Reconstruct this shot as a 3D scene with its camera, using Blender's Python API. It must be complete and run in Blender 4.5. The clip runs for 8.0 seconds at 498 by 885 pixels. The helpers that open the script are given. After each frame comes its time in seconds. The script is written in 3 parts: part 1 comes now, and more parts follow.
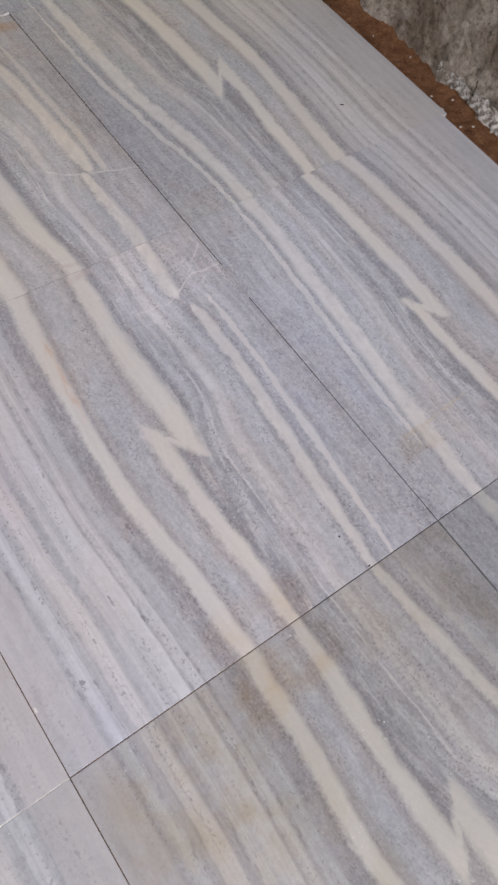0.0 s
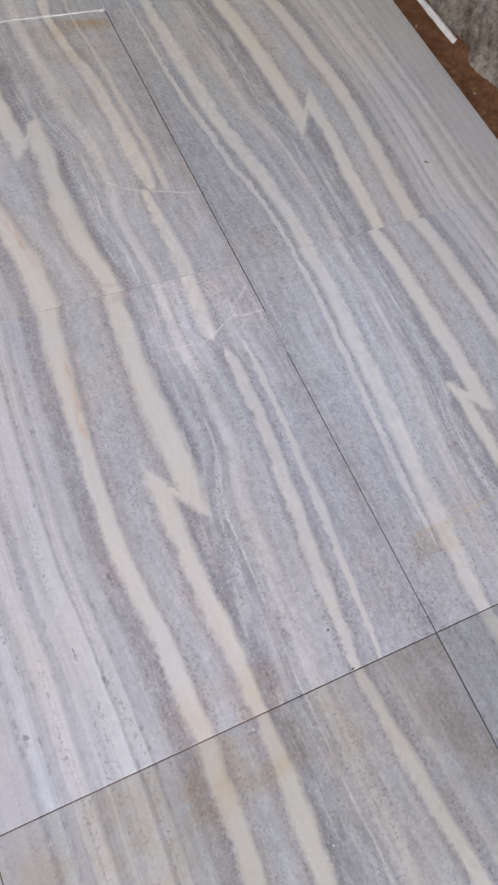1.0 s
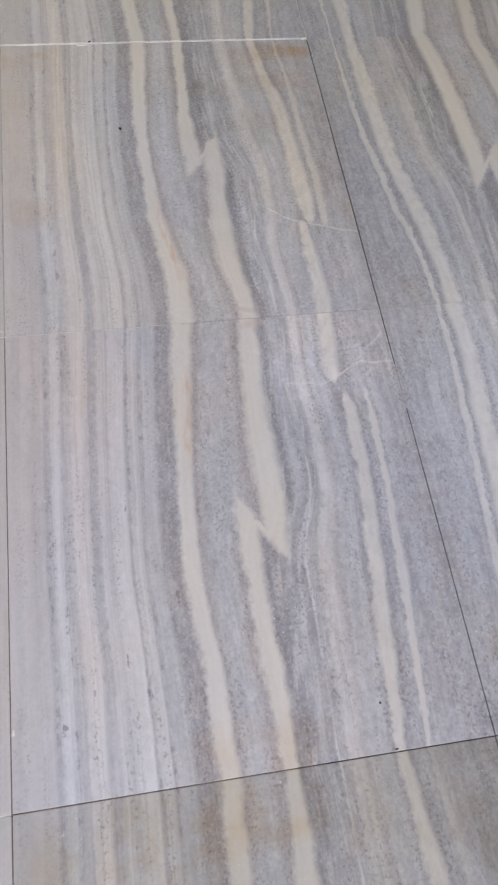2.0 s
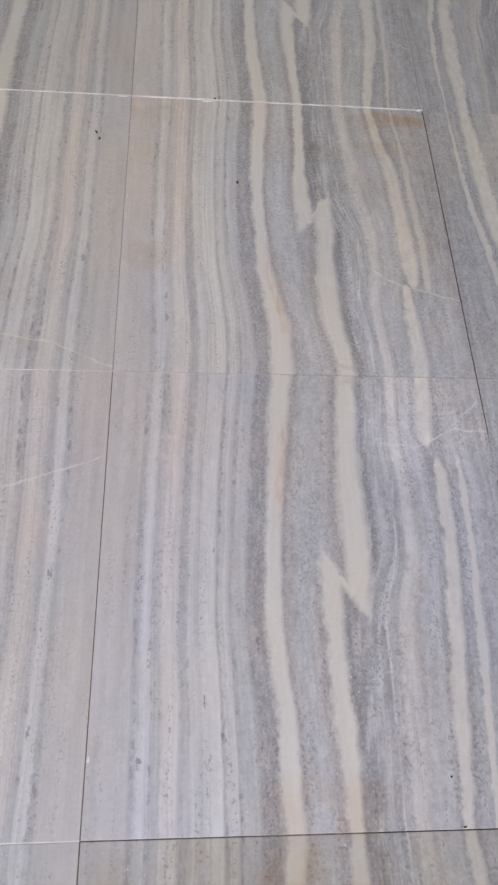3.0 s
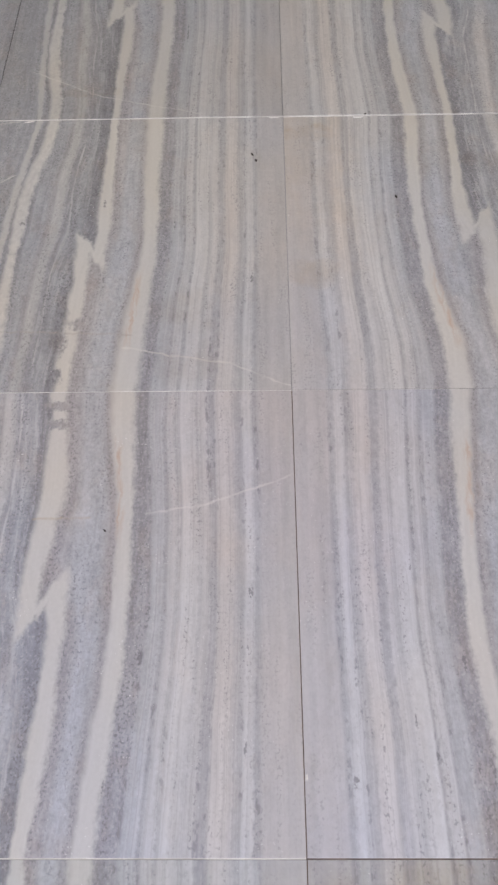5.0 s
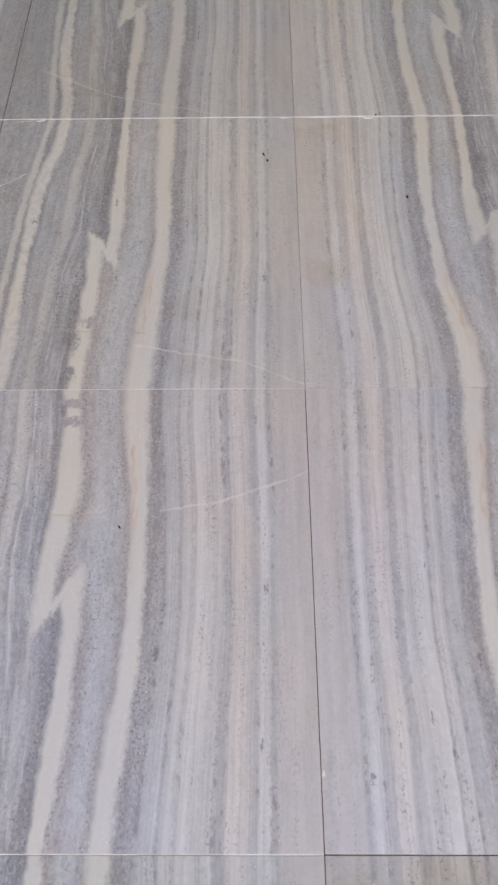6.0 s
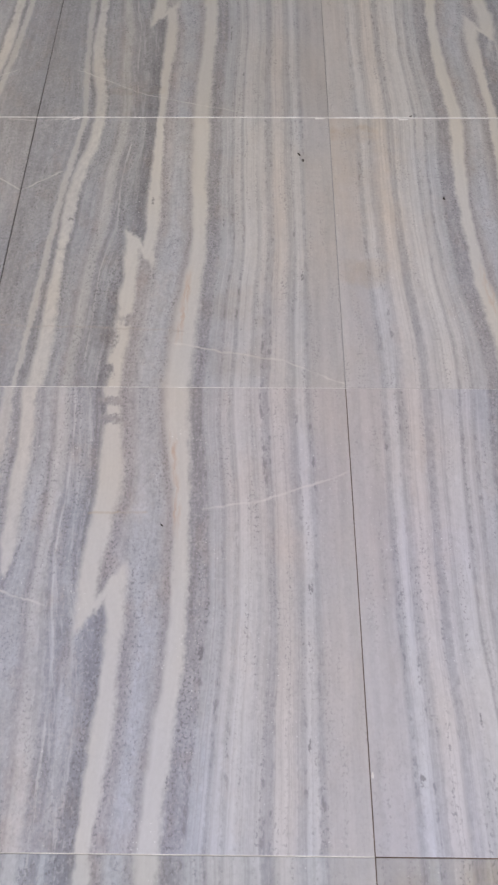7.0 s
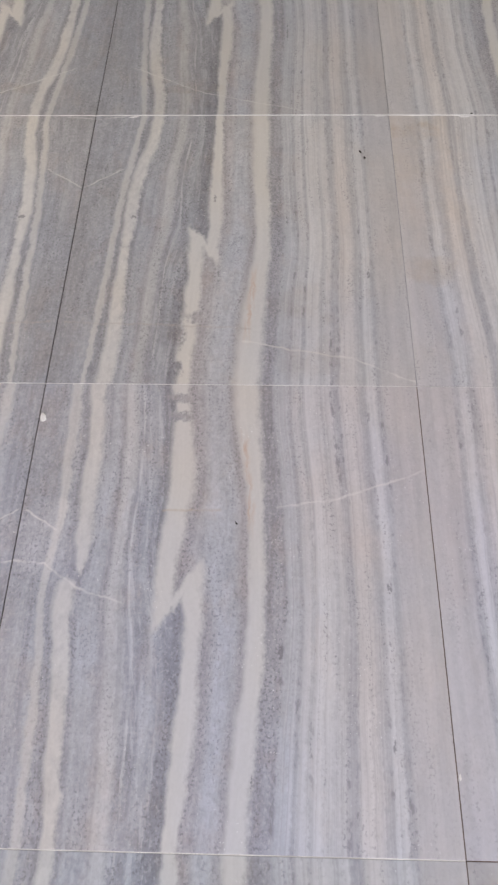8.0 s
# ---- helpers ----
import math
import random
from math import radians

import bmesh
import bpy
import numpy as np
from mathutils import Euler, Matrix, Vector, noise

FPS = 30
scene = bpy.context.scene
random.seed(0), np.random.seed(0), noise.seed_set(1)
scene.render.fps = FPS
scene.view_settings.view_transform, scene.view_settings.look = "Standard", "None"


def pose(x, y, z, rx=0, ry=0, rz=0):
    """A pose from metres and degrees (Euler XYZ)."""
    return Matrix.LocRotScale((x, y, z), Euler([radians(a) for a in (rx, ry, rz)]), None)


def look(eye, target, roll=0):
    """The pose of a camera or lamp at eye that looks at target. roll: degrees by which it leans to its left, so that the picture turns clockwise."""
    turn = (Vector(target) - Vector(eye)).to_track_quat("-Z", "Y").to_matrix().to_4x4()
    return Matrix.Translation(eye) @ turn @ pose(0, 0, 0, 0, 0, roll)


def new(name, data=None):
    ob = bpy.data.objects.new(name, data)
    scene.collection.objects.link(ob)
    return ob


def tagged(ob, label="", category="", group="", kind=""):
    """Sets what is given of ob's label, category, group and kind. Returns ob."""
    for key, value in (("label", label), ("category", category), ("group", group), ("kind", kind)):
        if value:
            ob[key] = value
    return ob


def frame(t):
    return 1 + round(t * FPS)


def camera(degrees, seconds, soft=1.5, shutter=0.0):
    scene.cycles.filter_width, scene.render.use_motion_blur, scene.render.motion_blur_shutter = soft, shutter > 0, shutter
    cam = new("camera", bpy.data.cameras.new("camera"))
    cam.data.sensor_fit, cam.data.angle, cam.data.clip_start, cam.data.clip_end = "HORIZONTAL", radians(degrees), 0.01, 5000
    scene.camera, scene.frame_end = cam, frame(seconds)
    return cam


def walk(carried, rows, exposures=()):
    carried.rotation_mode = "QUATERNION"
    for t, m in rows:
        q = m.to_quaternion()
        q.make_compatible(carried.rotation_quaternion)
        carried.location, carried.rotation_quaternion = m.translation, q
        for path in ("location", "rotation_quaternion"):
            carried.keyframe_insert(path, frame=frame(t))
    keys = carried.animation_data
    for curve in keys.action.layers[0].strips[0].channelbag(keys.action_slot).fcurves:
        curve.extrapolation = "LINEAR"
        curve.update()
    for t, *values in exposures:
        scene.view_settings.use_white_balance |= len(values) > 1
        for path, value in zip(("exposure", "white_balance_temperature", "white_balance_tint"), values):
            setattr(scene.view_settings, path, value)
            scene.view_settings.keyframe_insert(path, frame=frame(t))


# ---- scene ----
cam = camera(36.8, 8.0, soft=2.5)
PATH = [
    (0, (0.043, -0.991, 1.233), (0.768, -0.329, -0.509), 13.8),
    (0.5, (0.089, -0.951, 1.227), (0.773, -0.268, -0.524), 15.6),
    (1, (0.154, -0.892, 1.225), (0.797, -0.183, -0.531), 20.1),
    (1.5, (0.238, -0.885, 1.232), (0.719, -0.098, -0.542), 17.2),
    (2, (0.243, -0.864, 1.258), (0.525, -0.027, -0.537), 11.1),
    (2.2, (0.215, -0.866, 1.261), (0.472, 0.005, -0.521), 10.9),
    (3.3, (0.136, -0.843, 1.295), (0.242, 0.103, -0.463), 6.4),
    (3.5, (0.112, -0.84, 1.299), (0.181, 0.105, -0.463), 3.0),
    (4, (0.007, -0.84, 1.301), (0.014, 0.118, -0.455), -0.8),
    (4.5, (-0.037, -0.835, 1.3), (-0.051, 0.125, -0.454), -1.9),
    (5, (-0.065, -0.834, 1.298), (-0.096, 0.128, -0.456), -2.1),
    (6.5, (-0.131, -0.851, 1.292), (-0.147, 0.124, -0.453), -0.9),
    (7, (-0.183, -0.852, 1.285), (-0.202, 0.128, -0.458), -0.6),
    (7.5, (-0.237, -0.85, 1.279), (-0.272, 0.13, -0.464), -1.0),
    (8, (-0.297, -0.856, 1.273), (-0.353, 0.129, -0.467), -2.2),
]
walk(cam, [(t, look(eye, target, roll)) for t, eye, target, roll in PATH],
     exposures=[(0.0, -0.24, 6520, 16), (0.5, -0.13, 6450, 15), (1.0, -0.08, 6350, 14.5), (1.5, -0.15, 6370, 14.5), (2.0, -0.20, 6400, 14.5), (3.5, -0.23, 6450, 15), (8.0, -0.22, 6450, 16)])

# ---- world and light: an overcast day by three unglazed windows, the west and south ones added unseen ----
W, L = 0.76, 0.842            # one slab, across and along the veins
EAST, WEST, NORTH, SOUTH, HIGH = 1.70, -3.10, 3.20, -4.60, 2.95
BED = -0.030                  # top of the mortar under the slabs
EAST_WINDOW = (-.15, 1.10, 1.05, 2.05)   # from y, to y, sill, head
EDGE = 1.570                  # where the slabs end beside the wall

world = bpy.data.worlds.new("overcast_sky")
scene.world = world
world.use_nodes = True
wn = world.node_tree.nodes
sky = wn.new("ShaderNodeTexSky")
sky.sky_type = "NISHITA"
sky.sun_disc = False
sky.sun_elevation, sky.sun_rotation = radians(48), radians(250)
sky.dust_density, sky.air_density = 4.0, 1.2
wn["Background"].inputs["Strength"].default_value = 0.12
world.node_tree.links.new(sky.outputs[0], wn["Background"].inputs["Color"])

sun = new("sun", bpy.data.lights.new("sun", "SUN"))
sun.data.energy, sun.data.angle, sun.data.color = 1.0, radians(14), (1.0, 0.97, 0.93)
sun.matrix_world = look((-8, 3, 9), (0, 0, 0))


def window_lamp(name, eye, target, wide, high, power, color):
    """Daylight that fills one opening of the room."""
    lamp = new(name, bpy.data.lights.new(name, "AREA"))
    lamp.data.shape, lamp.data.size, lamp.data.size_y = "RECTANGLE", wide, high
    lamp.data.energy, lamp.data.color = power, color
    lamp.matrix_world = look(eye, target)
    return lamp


# west and south windows are added out of view to balance the floor's light
window_lamp("added_west_daylight", (WEST - 0.10, 0.9, 1.65), (0, 0.9, 1.35), 2.3, 1.7, 54, (1.0, 0.97, 0.91))
window_lamp("added_south_daylight", (0.25, SOUTH - 0.10, 1.75), (0.25, 0, 1.35), 2.6, 1.7, 285, (0.95, 0.972, 1.0))
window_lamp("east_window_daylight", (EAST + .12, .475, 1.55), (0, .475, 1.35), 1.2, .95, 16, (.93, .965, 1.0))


# ---- node helpers ----
class Tree:
    """A short way to write node materials."""

    def __init__(self, name):
        self.mat = bpy.data.materials.new(name)
        self.mat.use_nodes = True
        self.nodes, self.links = self.mat.node_tree.nodes, self.mat.node_tree.links
        self.bsdf = self.nodes["Principled BSDF"]

    def put(self, socket, value):
        if isinstance(value, bpy.types.NodeSocket):
            self.links.new(value, socket)
        else:
            socket.default_value = value

    def node(self, kind):
        return self.nodes.new(kind)

    def math(self, op, a, b=0.0, c=0.0, clamp=False):
        n = self.node("ShaderNodeMath")
        n.operation, n.use_clamp = op, clamp
        for s, v in zip(n.inputs, (a, b, c)):
            self.put(s, v)
        return n.outputs[0]

    def vec(self, x, y, z):
        n = self.node("ShaderNodeCombineXYZ")
        for s, v in zip(n.inputs, (x, y, z)):
            self.put(s, v)
        return n.outputs[0]

    def noise(self, vector, scale, detail=3.0, rough=0.55, color=False):
        n = self.node("ShaderNodeTexNoise")
        self.put(n.inputs["Vector"], vector)
        n.inputs["Scale"].default_value = scale
        n.inputs["Detail"].default_value = detail
        n.inputs["Roughness"].default_value = rough
        return n.outputs["Color" if color else "Fac"]

    def step(self, x, lo, hi, a=0.0, b=1.0, smooth=True):
        n = self.node("ShaderNodeMapRange")
        n.interpolation_type = "SMOOTHSTEP" if smooth else "LINEAR"
        for s, v in zip(n.inputs, (x, lo, hi, a, b)):
            self.put(s, v)
        return n.outputs[0]

    def ramp(self, x, stops, interp="LINEAR"):
        n = self.node("ShaderNodeValToRGB")
        n.color_ramp.interpolation = interp
        e = n.color_ramp.elements
        while len(e) < len(stops):
            e.new(0.5)
        for el, (p, c) in zip(e, stops):
            el.position = p
            el.color = (c, c, c, 1) if isinstance(c, float) else (*c, 1)
        self.put(n.inputs[0], x)
        return n.outputs[0]

    def mix(self, f, a, b, blend="MIX"):
        n = self.node("ShaderNodeMix")
        n.data_type, n.blend_type = "RGBA", blend
        self.put(n.inputs[0], f)
        for s, v in ((n.inputs[6], a), (n.inputs[7], b)):
            self.put(s, v if isinstance(v, bpy.types.NodeSocket) else (*v, 1))
        return n.outputs[2]

    def curve(self, x, points):
        n = self.node("ShaderNodeFloatCurve")
        c = n.mapping.curves[0]
        while len(c.points) < len(points):
            c.points.new(0.5, 0.5)
        for p, (px, py) in zip(c.points, points):
            p.location = (px, py)
            p.handle_type = "AUTO_CLAMPED"
        n.mapping.update()
        self.put(n.inputs["Value"], x)
        return n.outputs[0]

    def bump(self, height, strength, distance):
        n = self.node("ShaderNodeBump")
        n.inputs["Strength"].default_value, n.inputs["Distance"].default_value = strength, distance
        self.put(n.inputs["Height"], height)
        self.links.new(n.outputs[0], self.bsdf.inputs["Normal"])

    def finish(self, color, rough, spec=0.5):
        self.put(self.bsdf.inputs["Base Color"], color)
        self.put(self.bsdf.inputs["Roughness"], rough)
        self.bsdf.inputs["Specular IOR Level"].default_value = spec
        return self.mat


# ---- the marble: each block's slabs share the run of their veins ----
# a vein is a row of (along, across, half width), all as shares of a slab
VEINS, CRACKS, STAINS = {}, {}, {}


def vein(block, name, *rows):
    VEINS.setdefault(block, {})[name] = rows


def crack(block, *rows, width=.0042, tint=(.63, .61, .585)):
    CRACKS.setdefault(block, []).append((rows, width, tint))


def stain(block, u, v, ru, rv, strength, color):
    STAINS.setdefault(block, []).append((u, v, ru, rv, strength, color))


vein("a", "b", (0, .452, .028), (.13, .436, .025), (.25, .424, .021), (.47, .407, .018), (.59, .403, .019), (.71, .414, .019), (.82, .423, .020), (1, .428, .022))
vein("a", "c1", (0, .628, .025), (.13, .616, .026), (.25, .611, .029), (.34, .609, .034), (.47, .614, .031), (.54, .608, .028), (.66, .600, .026))
vein("a", "c2", (.40, .545, .024), (.51, .547, .024), (.57, .543, .024), (.71, .545, .020), (.82, .549, .023), (.92, .555, .020), (1, .557, .015))
vein("a", "d1", (0, .838, .020), (.08, .836, .020), (.155, .828, .021), (.20, .826, .002))
vein("a", "d2", (.22, .850, .003), (.28, .850, .016), (.45, .847, .017), (.58, .834, .018), (.81, .808, .017), (1, .791, .012))
vein("a", "e", (.22, .905, .002), (.28, .905, .007), (.45, .901, .008), (.65, .886, .010), (.82, .871, .008), (1, .850, .006))
crack("a", (.705, .190), (.793, .198), (.913, .146), (.998, .153), tint=(.55, .535, .52))
crack("a", (.595, .022), (.665, .012), width=.016, tint=(.43, .36, .34))
# a tint above 1 makes a paler patch
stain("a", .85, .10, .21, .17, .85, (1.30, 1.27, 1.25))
stain("a", .16, .20, .24, .36, .45, (1.05, .99, .985))
stain("b", .16, .15, .24, .30, .45, (1.05, .99, .985))
crack("a", (.985, .07), (.90, .14), tint=(.55, .535, .52))

vein("b", "b", (0, .455, .033), (.12, .447, .031), (.24, .432, .024), (.35, .422, .019), (.57, .418, .020), (.69, .424, .020), (.80, .436, .024), (1, .452, .022))
vein("b", "c1", (0, .632, .024), (.04, .628, .022), (.08, .621, .023), (.11, .618, .024), (.19, .613, .028), (.27, .608, .032), (.36, .618, .028), (.49, .632, .024), (.54, .631, .024), (.66, .626, .024))
vein("b", "c2", (.40, .568, .024), (.51, .569, .025), (.58, .563, .022), (.69, .563, .020), (.80, .566, .023), (.90, .573, .019), (1, .581, .014))
vein("b", "d1", (0, .855, .022), (.19, .841, .020), (.26, .841, .020), (.36, .838, .020), (.45, .837, .014), (.49, .837, .002))
vein("b", "d2", (.49, .866, .002), (.52, .864, .022), (.59, .862, .021), (.70, .848, .018), (.90, .830, .017), (1, .821, .015))
vein("b", "e", (0, .908, .015), (.19, .904, .013), (.33, .901, .011), (.50, .915, .009), (.70, .898, .010), (1, .889, .012))
crack("b", (.998, .458), (.924, .464), (.842, .513), (.726, .548))
crack("b", (.990, .338), (.909, .386))
crack("b", (.65, .335), (.51, .333), width=.005, tint=(.42, .34, .25))
crack("b", (.60, .042), (.665, .034), width=.014, tint=(.37, .34, .33))
crack("b", (.60, .095), (.655, .085), width=.010, tint=(.38, .35, .34))
crack("b", (.372, .324), (.22, .302), (.0, .228))

vein("c", "b", (0, .455, .030), (.13, .455, .030), (.22, .442, .026), (.32, .426, .022), (.42, .416, .018), (.62, .409, .018), (.74, .412, .020), (1, .435, .022))
vein("c", "c1", (0, .637, .024), (.06, .628, .024), (.13, .616, .028), (.22, .605, .030), (.39, .606, .024), (.48, .616, .029), (.54, .613, .027), (.66, .604, .026))
vein("c", "c2", (.40, .562, .024), (.52, .557, .025), (.63, .548, .023), (.74, .550, .017), (.86, .556, .015), (1, .561, .015))
vein("c", "d1", (0, .843, .020), (.09, .845, .022), (.18, .844, .018), (.27, .841, .014), (.30, .841, .002))
vein("c", "d2", (.28, .866, .002), (.32, .864, .020), (.48, .859, .024), (.58, .855, .020), (.69, .851, .022), (.86, .820, .016), (1, .803, .014))
vein("c", "e", (.27, .909, .003), (.32, .909, .010), (.43, .910, .010), (.58, .905, .009), (.74, .901, .008), (1, .880, .004))
crack("c", (.716, .362), (.789, .309), (.883, .274), (.995, .245))
crack("c", (.60, .030), (.67, .022), width=.014, tint=(.43, .36, .34))
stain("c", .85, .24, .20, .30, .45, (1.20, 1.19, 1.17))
stain("f", .60, .75, .50, .30, .40, (1.06, 1.04, .96))
stain("c", .075, .935, .085, .045, .60, (.86, .70, .50))
stain("c", .07, .365, .075, .05, .42, (.88, .74, .56))
stain("c", .86, .938, .14, .034, .75, (.95, .62, .30))
stain("c", .86, .86, .13, .10, .45, (.84, .76, .64))

vein("d", "b", (0, .458, .037), (.14, .447, .034), (.23, .441, .032), (.33, .432, .026), (.43, .422, .024), (.53, .420, .023), (.76, .429, .025), (1, .434, .029))
vein("d", "c1", (0, .630, .020), (.10, .630, .024), (.18, .625, .026), (.22, .622, .020), (.27, .620, .022), (.37, .616, .021), (.47, .620, .026), (.60, .626, .022))
vein("d", "c2", (.30, .576, .018), (.47, .572, .019), (.55, .566, .021), (.66, .568, .021), (.76, .571, .017), (1, .573, .013))
vein("d", "d1", (0, .847, .023), (.14, .835, .022), (.23, .836, .020), (.32, .836, .017), (.46, .836, .015))
vein("d", "d2", (.44, .836, .012), (.53, .834, .018), (.64, .831, .020), (.78, .814, .020), (.88, .791, .019), (1, .784, .019))
vein("d", "e", (0, .900, .007), (.14, .892, .008), (.32, .883, .011), (.53, .875, .011), (.76, .857, .011), (1, .832, .009))
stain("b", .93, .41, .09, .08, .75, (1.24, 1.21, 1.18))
crack("d", (.47, .133), (.342, .107), (.172, .083), (.0, .01))
crack("d", (.585, .205), (.65, .218), width=.012, tint=(.38, .35, .34))
crack("d", (.98, .190), (.45, .172), width=.005, tint=(.36, .32, .29))
crack("d", (.992, .684), (.878, .755))
crack("d", (.992, .981), (.905, .993))

vein("e", "b", (0, .398, .025), (.09, .388, .026), (.22, .383, .025), (.37, .378, .025), (.50, .381, .025), (.75, .390, .022), (1, .400, .020))
vein("e", "c1", (0, .560, .020), (.14, .550, .022), (.345, .549, .024), (.44, .550, .025), (.55, .556, .024), (.66, .560, .020))
vein("e", "c2", (.38, .600, .018), (.50, .602, .018), (.56, .604, .018), (.68, .606, .019), (.75, .602, .021), (1, .600, .018))
vein("e", "d1", (0, .789, .021), (.16, .788, .022), (.255, .799, .022), (.444, .812, .023), (.616, .831, .024), (.776, .848, .024), (1, .861, .019))
vein("e", "d2", (0, .832, .007), (.236, .843, .009), (.422, .860, .009), (.594, .878, .009), (.757, .888, .007), (.85, .892, .002))
crack("e", (.68, .788), (.80, .797), (.92, .800), width=.007, tint=(.43, .36, .25))
stain("e", .86, .83, .10, .03, .50, (.82, .72, .56))

vein("f", "b", (0, .412, .025), (.084, .407, .026), (.226, .391, .024), (.375, .377, .024), (.51, .371, .025), (.68, .383, .025), (.86, .394, .024), (1, .412, .024))
vein("f", "c1", (0, .536, .021), (.063, .532, .022), (.22, .520, .023), (.347, .505, .021), (.468, .501, .024), (.62, .488, .022))
vein("f", "c2", (.34, .568, .026), (.44, .569, .028), (.53, .566, .030), (.675, .571, .029), (.85, .580, .028), (1, .602, .026))
vein("f", "d1", (0, .782, .021), (.14, .787, .022), (.32, .806, .024), (.50, .838, .024), (.70, .845, .026), (1, .852, .018))
vein("f", "d2", (0, .828, .006), (.226, .850, .009), (.33, .872, .010), (.457, .885, .010), (.593, .905, .009), (1, .915, .003))

FOLDS = {"a": (1.15, .578, .530), "b": (1.25, .597, .528), "c": (1.2, .585, .545), "d": (1.2, .597, .460), "e": (-.9, .578, .540), "f": (-1.2, .522, .475)}
# small block colour differences, with bluish sheen (e, m), dirt and shade (k) painted in
CAST = {"a": (1.07, 1.06, 1.055), "b": (1.03, 1.018, 1.01), "e": (1.08, 1.09, 1.10), "c": (1.075, 1.06, 1.04), "d": (1.03, 1.015, .985), "f": (1.09, 1.09, 1.065), "g": (.91, .905, .855),
        "h": (1.03, 1.025, .965), "k": (.885, .89, .885), "m": (.91, .94, .975), "n": (.80, .81, .81)}
# painted-in light towards a slab's far end: bluish sky sheen, warm in c, d, f
FAR_LIGHT = {"a": (.985, 1.005, 1.055), "b": (.98, 1.002, 1.05), "c": (.99, .995, .955), "d": (.99, .992, .945), "f": (.995, .99, .955), "e": (.99, 1.0, 1.03)}
HAIR = {"a": .742, "b": .745, "c": .735, "d": .740, "e": .72, "f": .72}
for far, near in (("g", "d"), ("h", "c"), ("k", "a"), ("m", "b"), ("n", "e")):
    VEINS[far], FOLDS[far], HAIR[far] = VEINS[near], FOLDS[near], HAIR[near]
# broken dashes of dark mica: (across, along, half width, half length)
SPOTS = {"a": [(.108, .873, .006, .016), (.364, .652, .004, .022), (.284, .825, .003, .012), (.368, .856, .003, .014), (.267, .452, .004, .008), (.243, .768, .003, .014)],
         "b": [(.109, .508, .006, .014), (.351, .552, .004, .024), (.361, .640, .005, .022), (.376, .796, .003, .010), (.420, .880, .003, .010), (.122, .815, .004, .014), (.868, .205, .007, .016)],
         "d": [(.347, .551, .003, .018), (.107, .360, .005, .020), (.572, .637, .006, .014), (.824, .564, .012, .006)],
         "g": [(.342, .576, .003, .050), (.295, .785, .003, .014)]}
DULL = {"d": .84, "g": .85, "f": .93, "b": .95}   # how dark the grey outside the folded vein is
# grey partings that cut the folded vein: (across, along, half width, half length)
PARTINGS = {"b": [(.622, .040, .034, .013), (.630, .092, .036, .014), (.656, .068, .016, .030)],
            "d": [(.592, .206, .040, .020), (.660, .150, .026, .045), (.650, .045, .018, .024)]}
crack("g", (.892, .768), (.632, .895), (.28, .982))
stain("g", .67, .87, .10, .03, .55, (.82, .72, .58))
crack("h", (.92, .66), (.995, .70))
stain("k", .18, .83, .17, .17, .80, (.86, .76, .60))
stain("k", .32, .72, .14, .26, .50, (.90, .83, .70))
stain("k", .46, .945, .17, .08, .85, (.95, .80, .62))
stain("k", .75, .93, .10, .10, .42, (.86, .76, .60))
stain("k", .95, .88, .12, .16, .80, (.76, .71, .63))
stain("k", .74, .45, .40, .50, .35, (.84, .82, .77))
stain("a", .50, .965, .15, .07, .65, (.95, .83, .69))
stain("c", .78, .62, .32, .46, .60, (.90, .885, .84))
stain("c", .10, .78, .15, .32, .50, (.96, .90, .80))
stain("d", .30, .16, .10, .14, .65, (.84, .78, .72))

# the thin bands: (place, tone, warmth), from the joint to the inner broad vein, then on to the far joint
INNER = [(0, .425, .8), (.03, .408, .7), (.05, .425, .8), (.07, .408, .7), (.098, .415, .5), (.108, .375, 0), (.118, .40, -.2), (.126, .47, -.1), (.144, .475, -.2), (.153, .385, 0), (.172, .40, .5), (.184, .462, .9),
         (.205, .478, 1.0), (.222, .455, .8), (.232, .365, .2), (.248, .375, .2), (.258, .45, .3), (.271, .455, .2), (.279, .405, .1), (.288, .458, .1), (.30, .472, .1), (.328, .488, -.1), (.337, .37, -.1), (.347, .44, -.1),
         (.366, .445, -.2), (.374, .355, -.2), (.386, .405, -.6), (.415, .40, -.6), (.427, .322, -.1), (.47, .318, .1), (.5, .33, .1)]
OUTER = [(.5, .335, .8), (.525, .34, .8), (.545, .385, -.5), (.59, .40, -.6), (.612, .365, .5), (.64, .335, .9), (.665, .265, -.3), (.695, .275, -.6), (.715, .36, -.8), (.735, .33, -.6),
         (.752, .34, -.4), (.762, .442, .0), (.778, .452, .1), (.787, .355, .3), (.80, .385, -.6), (.825, .395, -.6), (.84, .285, -.3), (.862, .30, -.3), (.885, .345, -.5), (.92, .355, -.6),
         (.96, .335, -.5), (1, .33, -.3)]
# dark mica gathers along these partings between the thin bands
SEAMS = (.110, .151, .230, .250, .340, .377, .424)


def band_color(tone, warm, grey=1.0):
    warm *= grey
    tone = .440 + (tone - .437) * (1.21 if tone > .437 else 1.14)
    cool = max(0.0, .46 - tone) * .27
    return (tone * (1.0 + .034 * warm), tone * (.995 - .008 * warm - .2 * cool), tone * (1.018 - .046 * warm + cool))


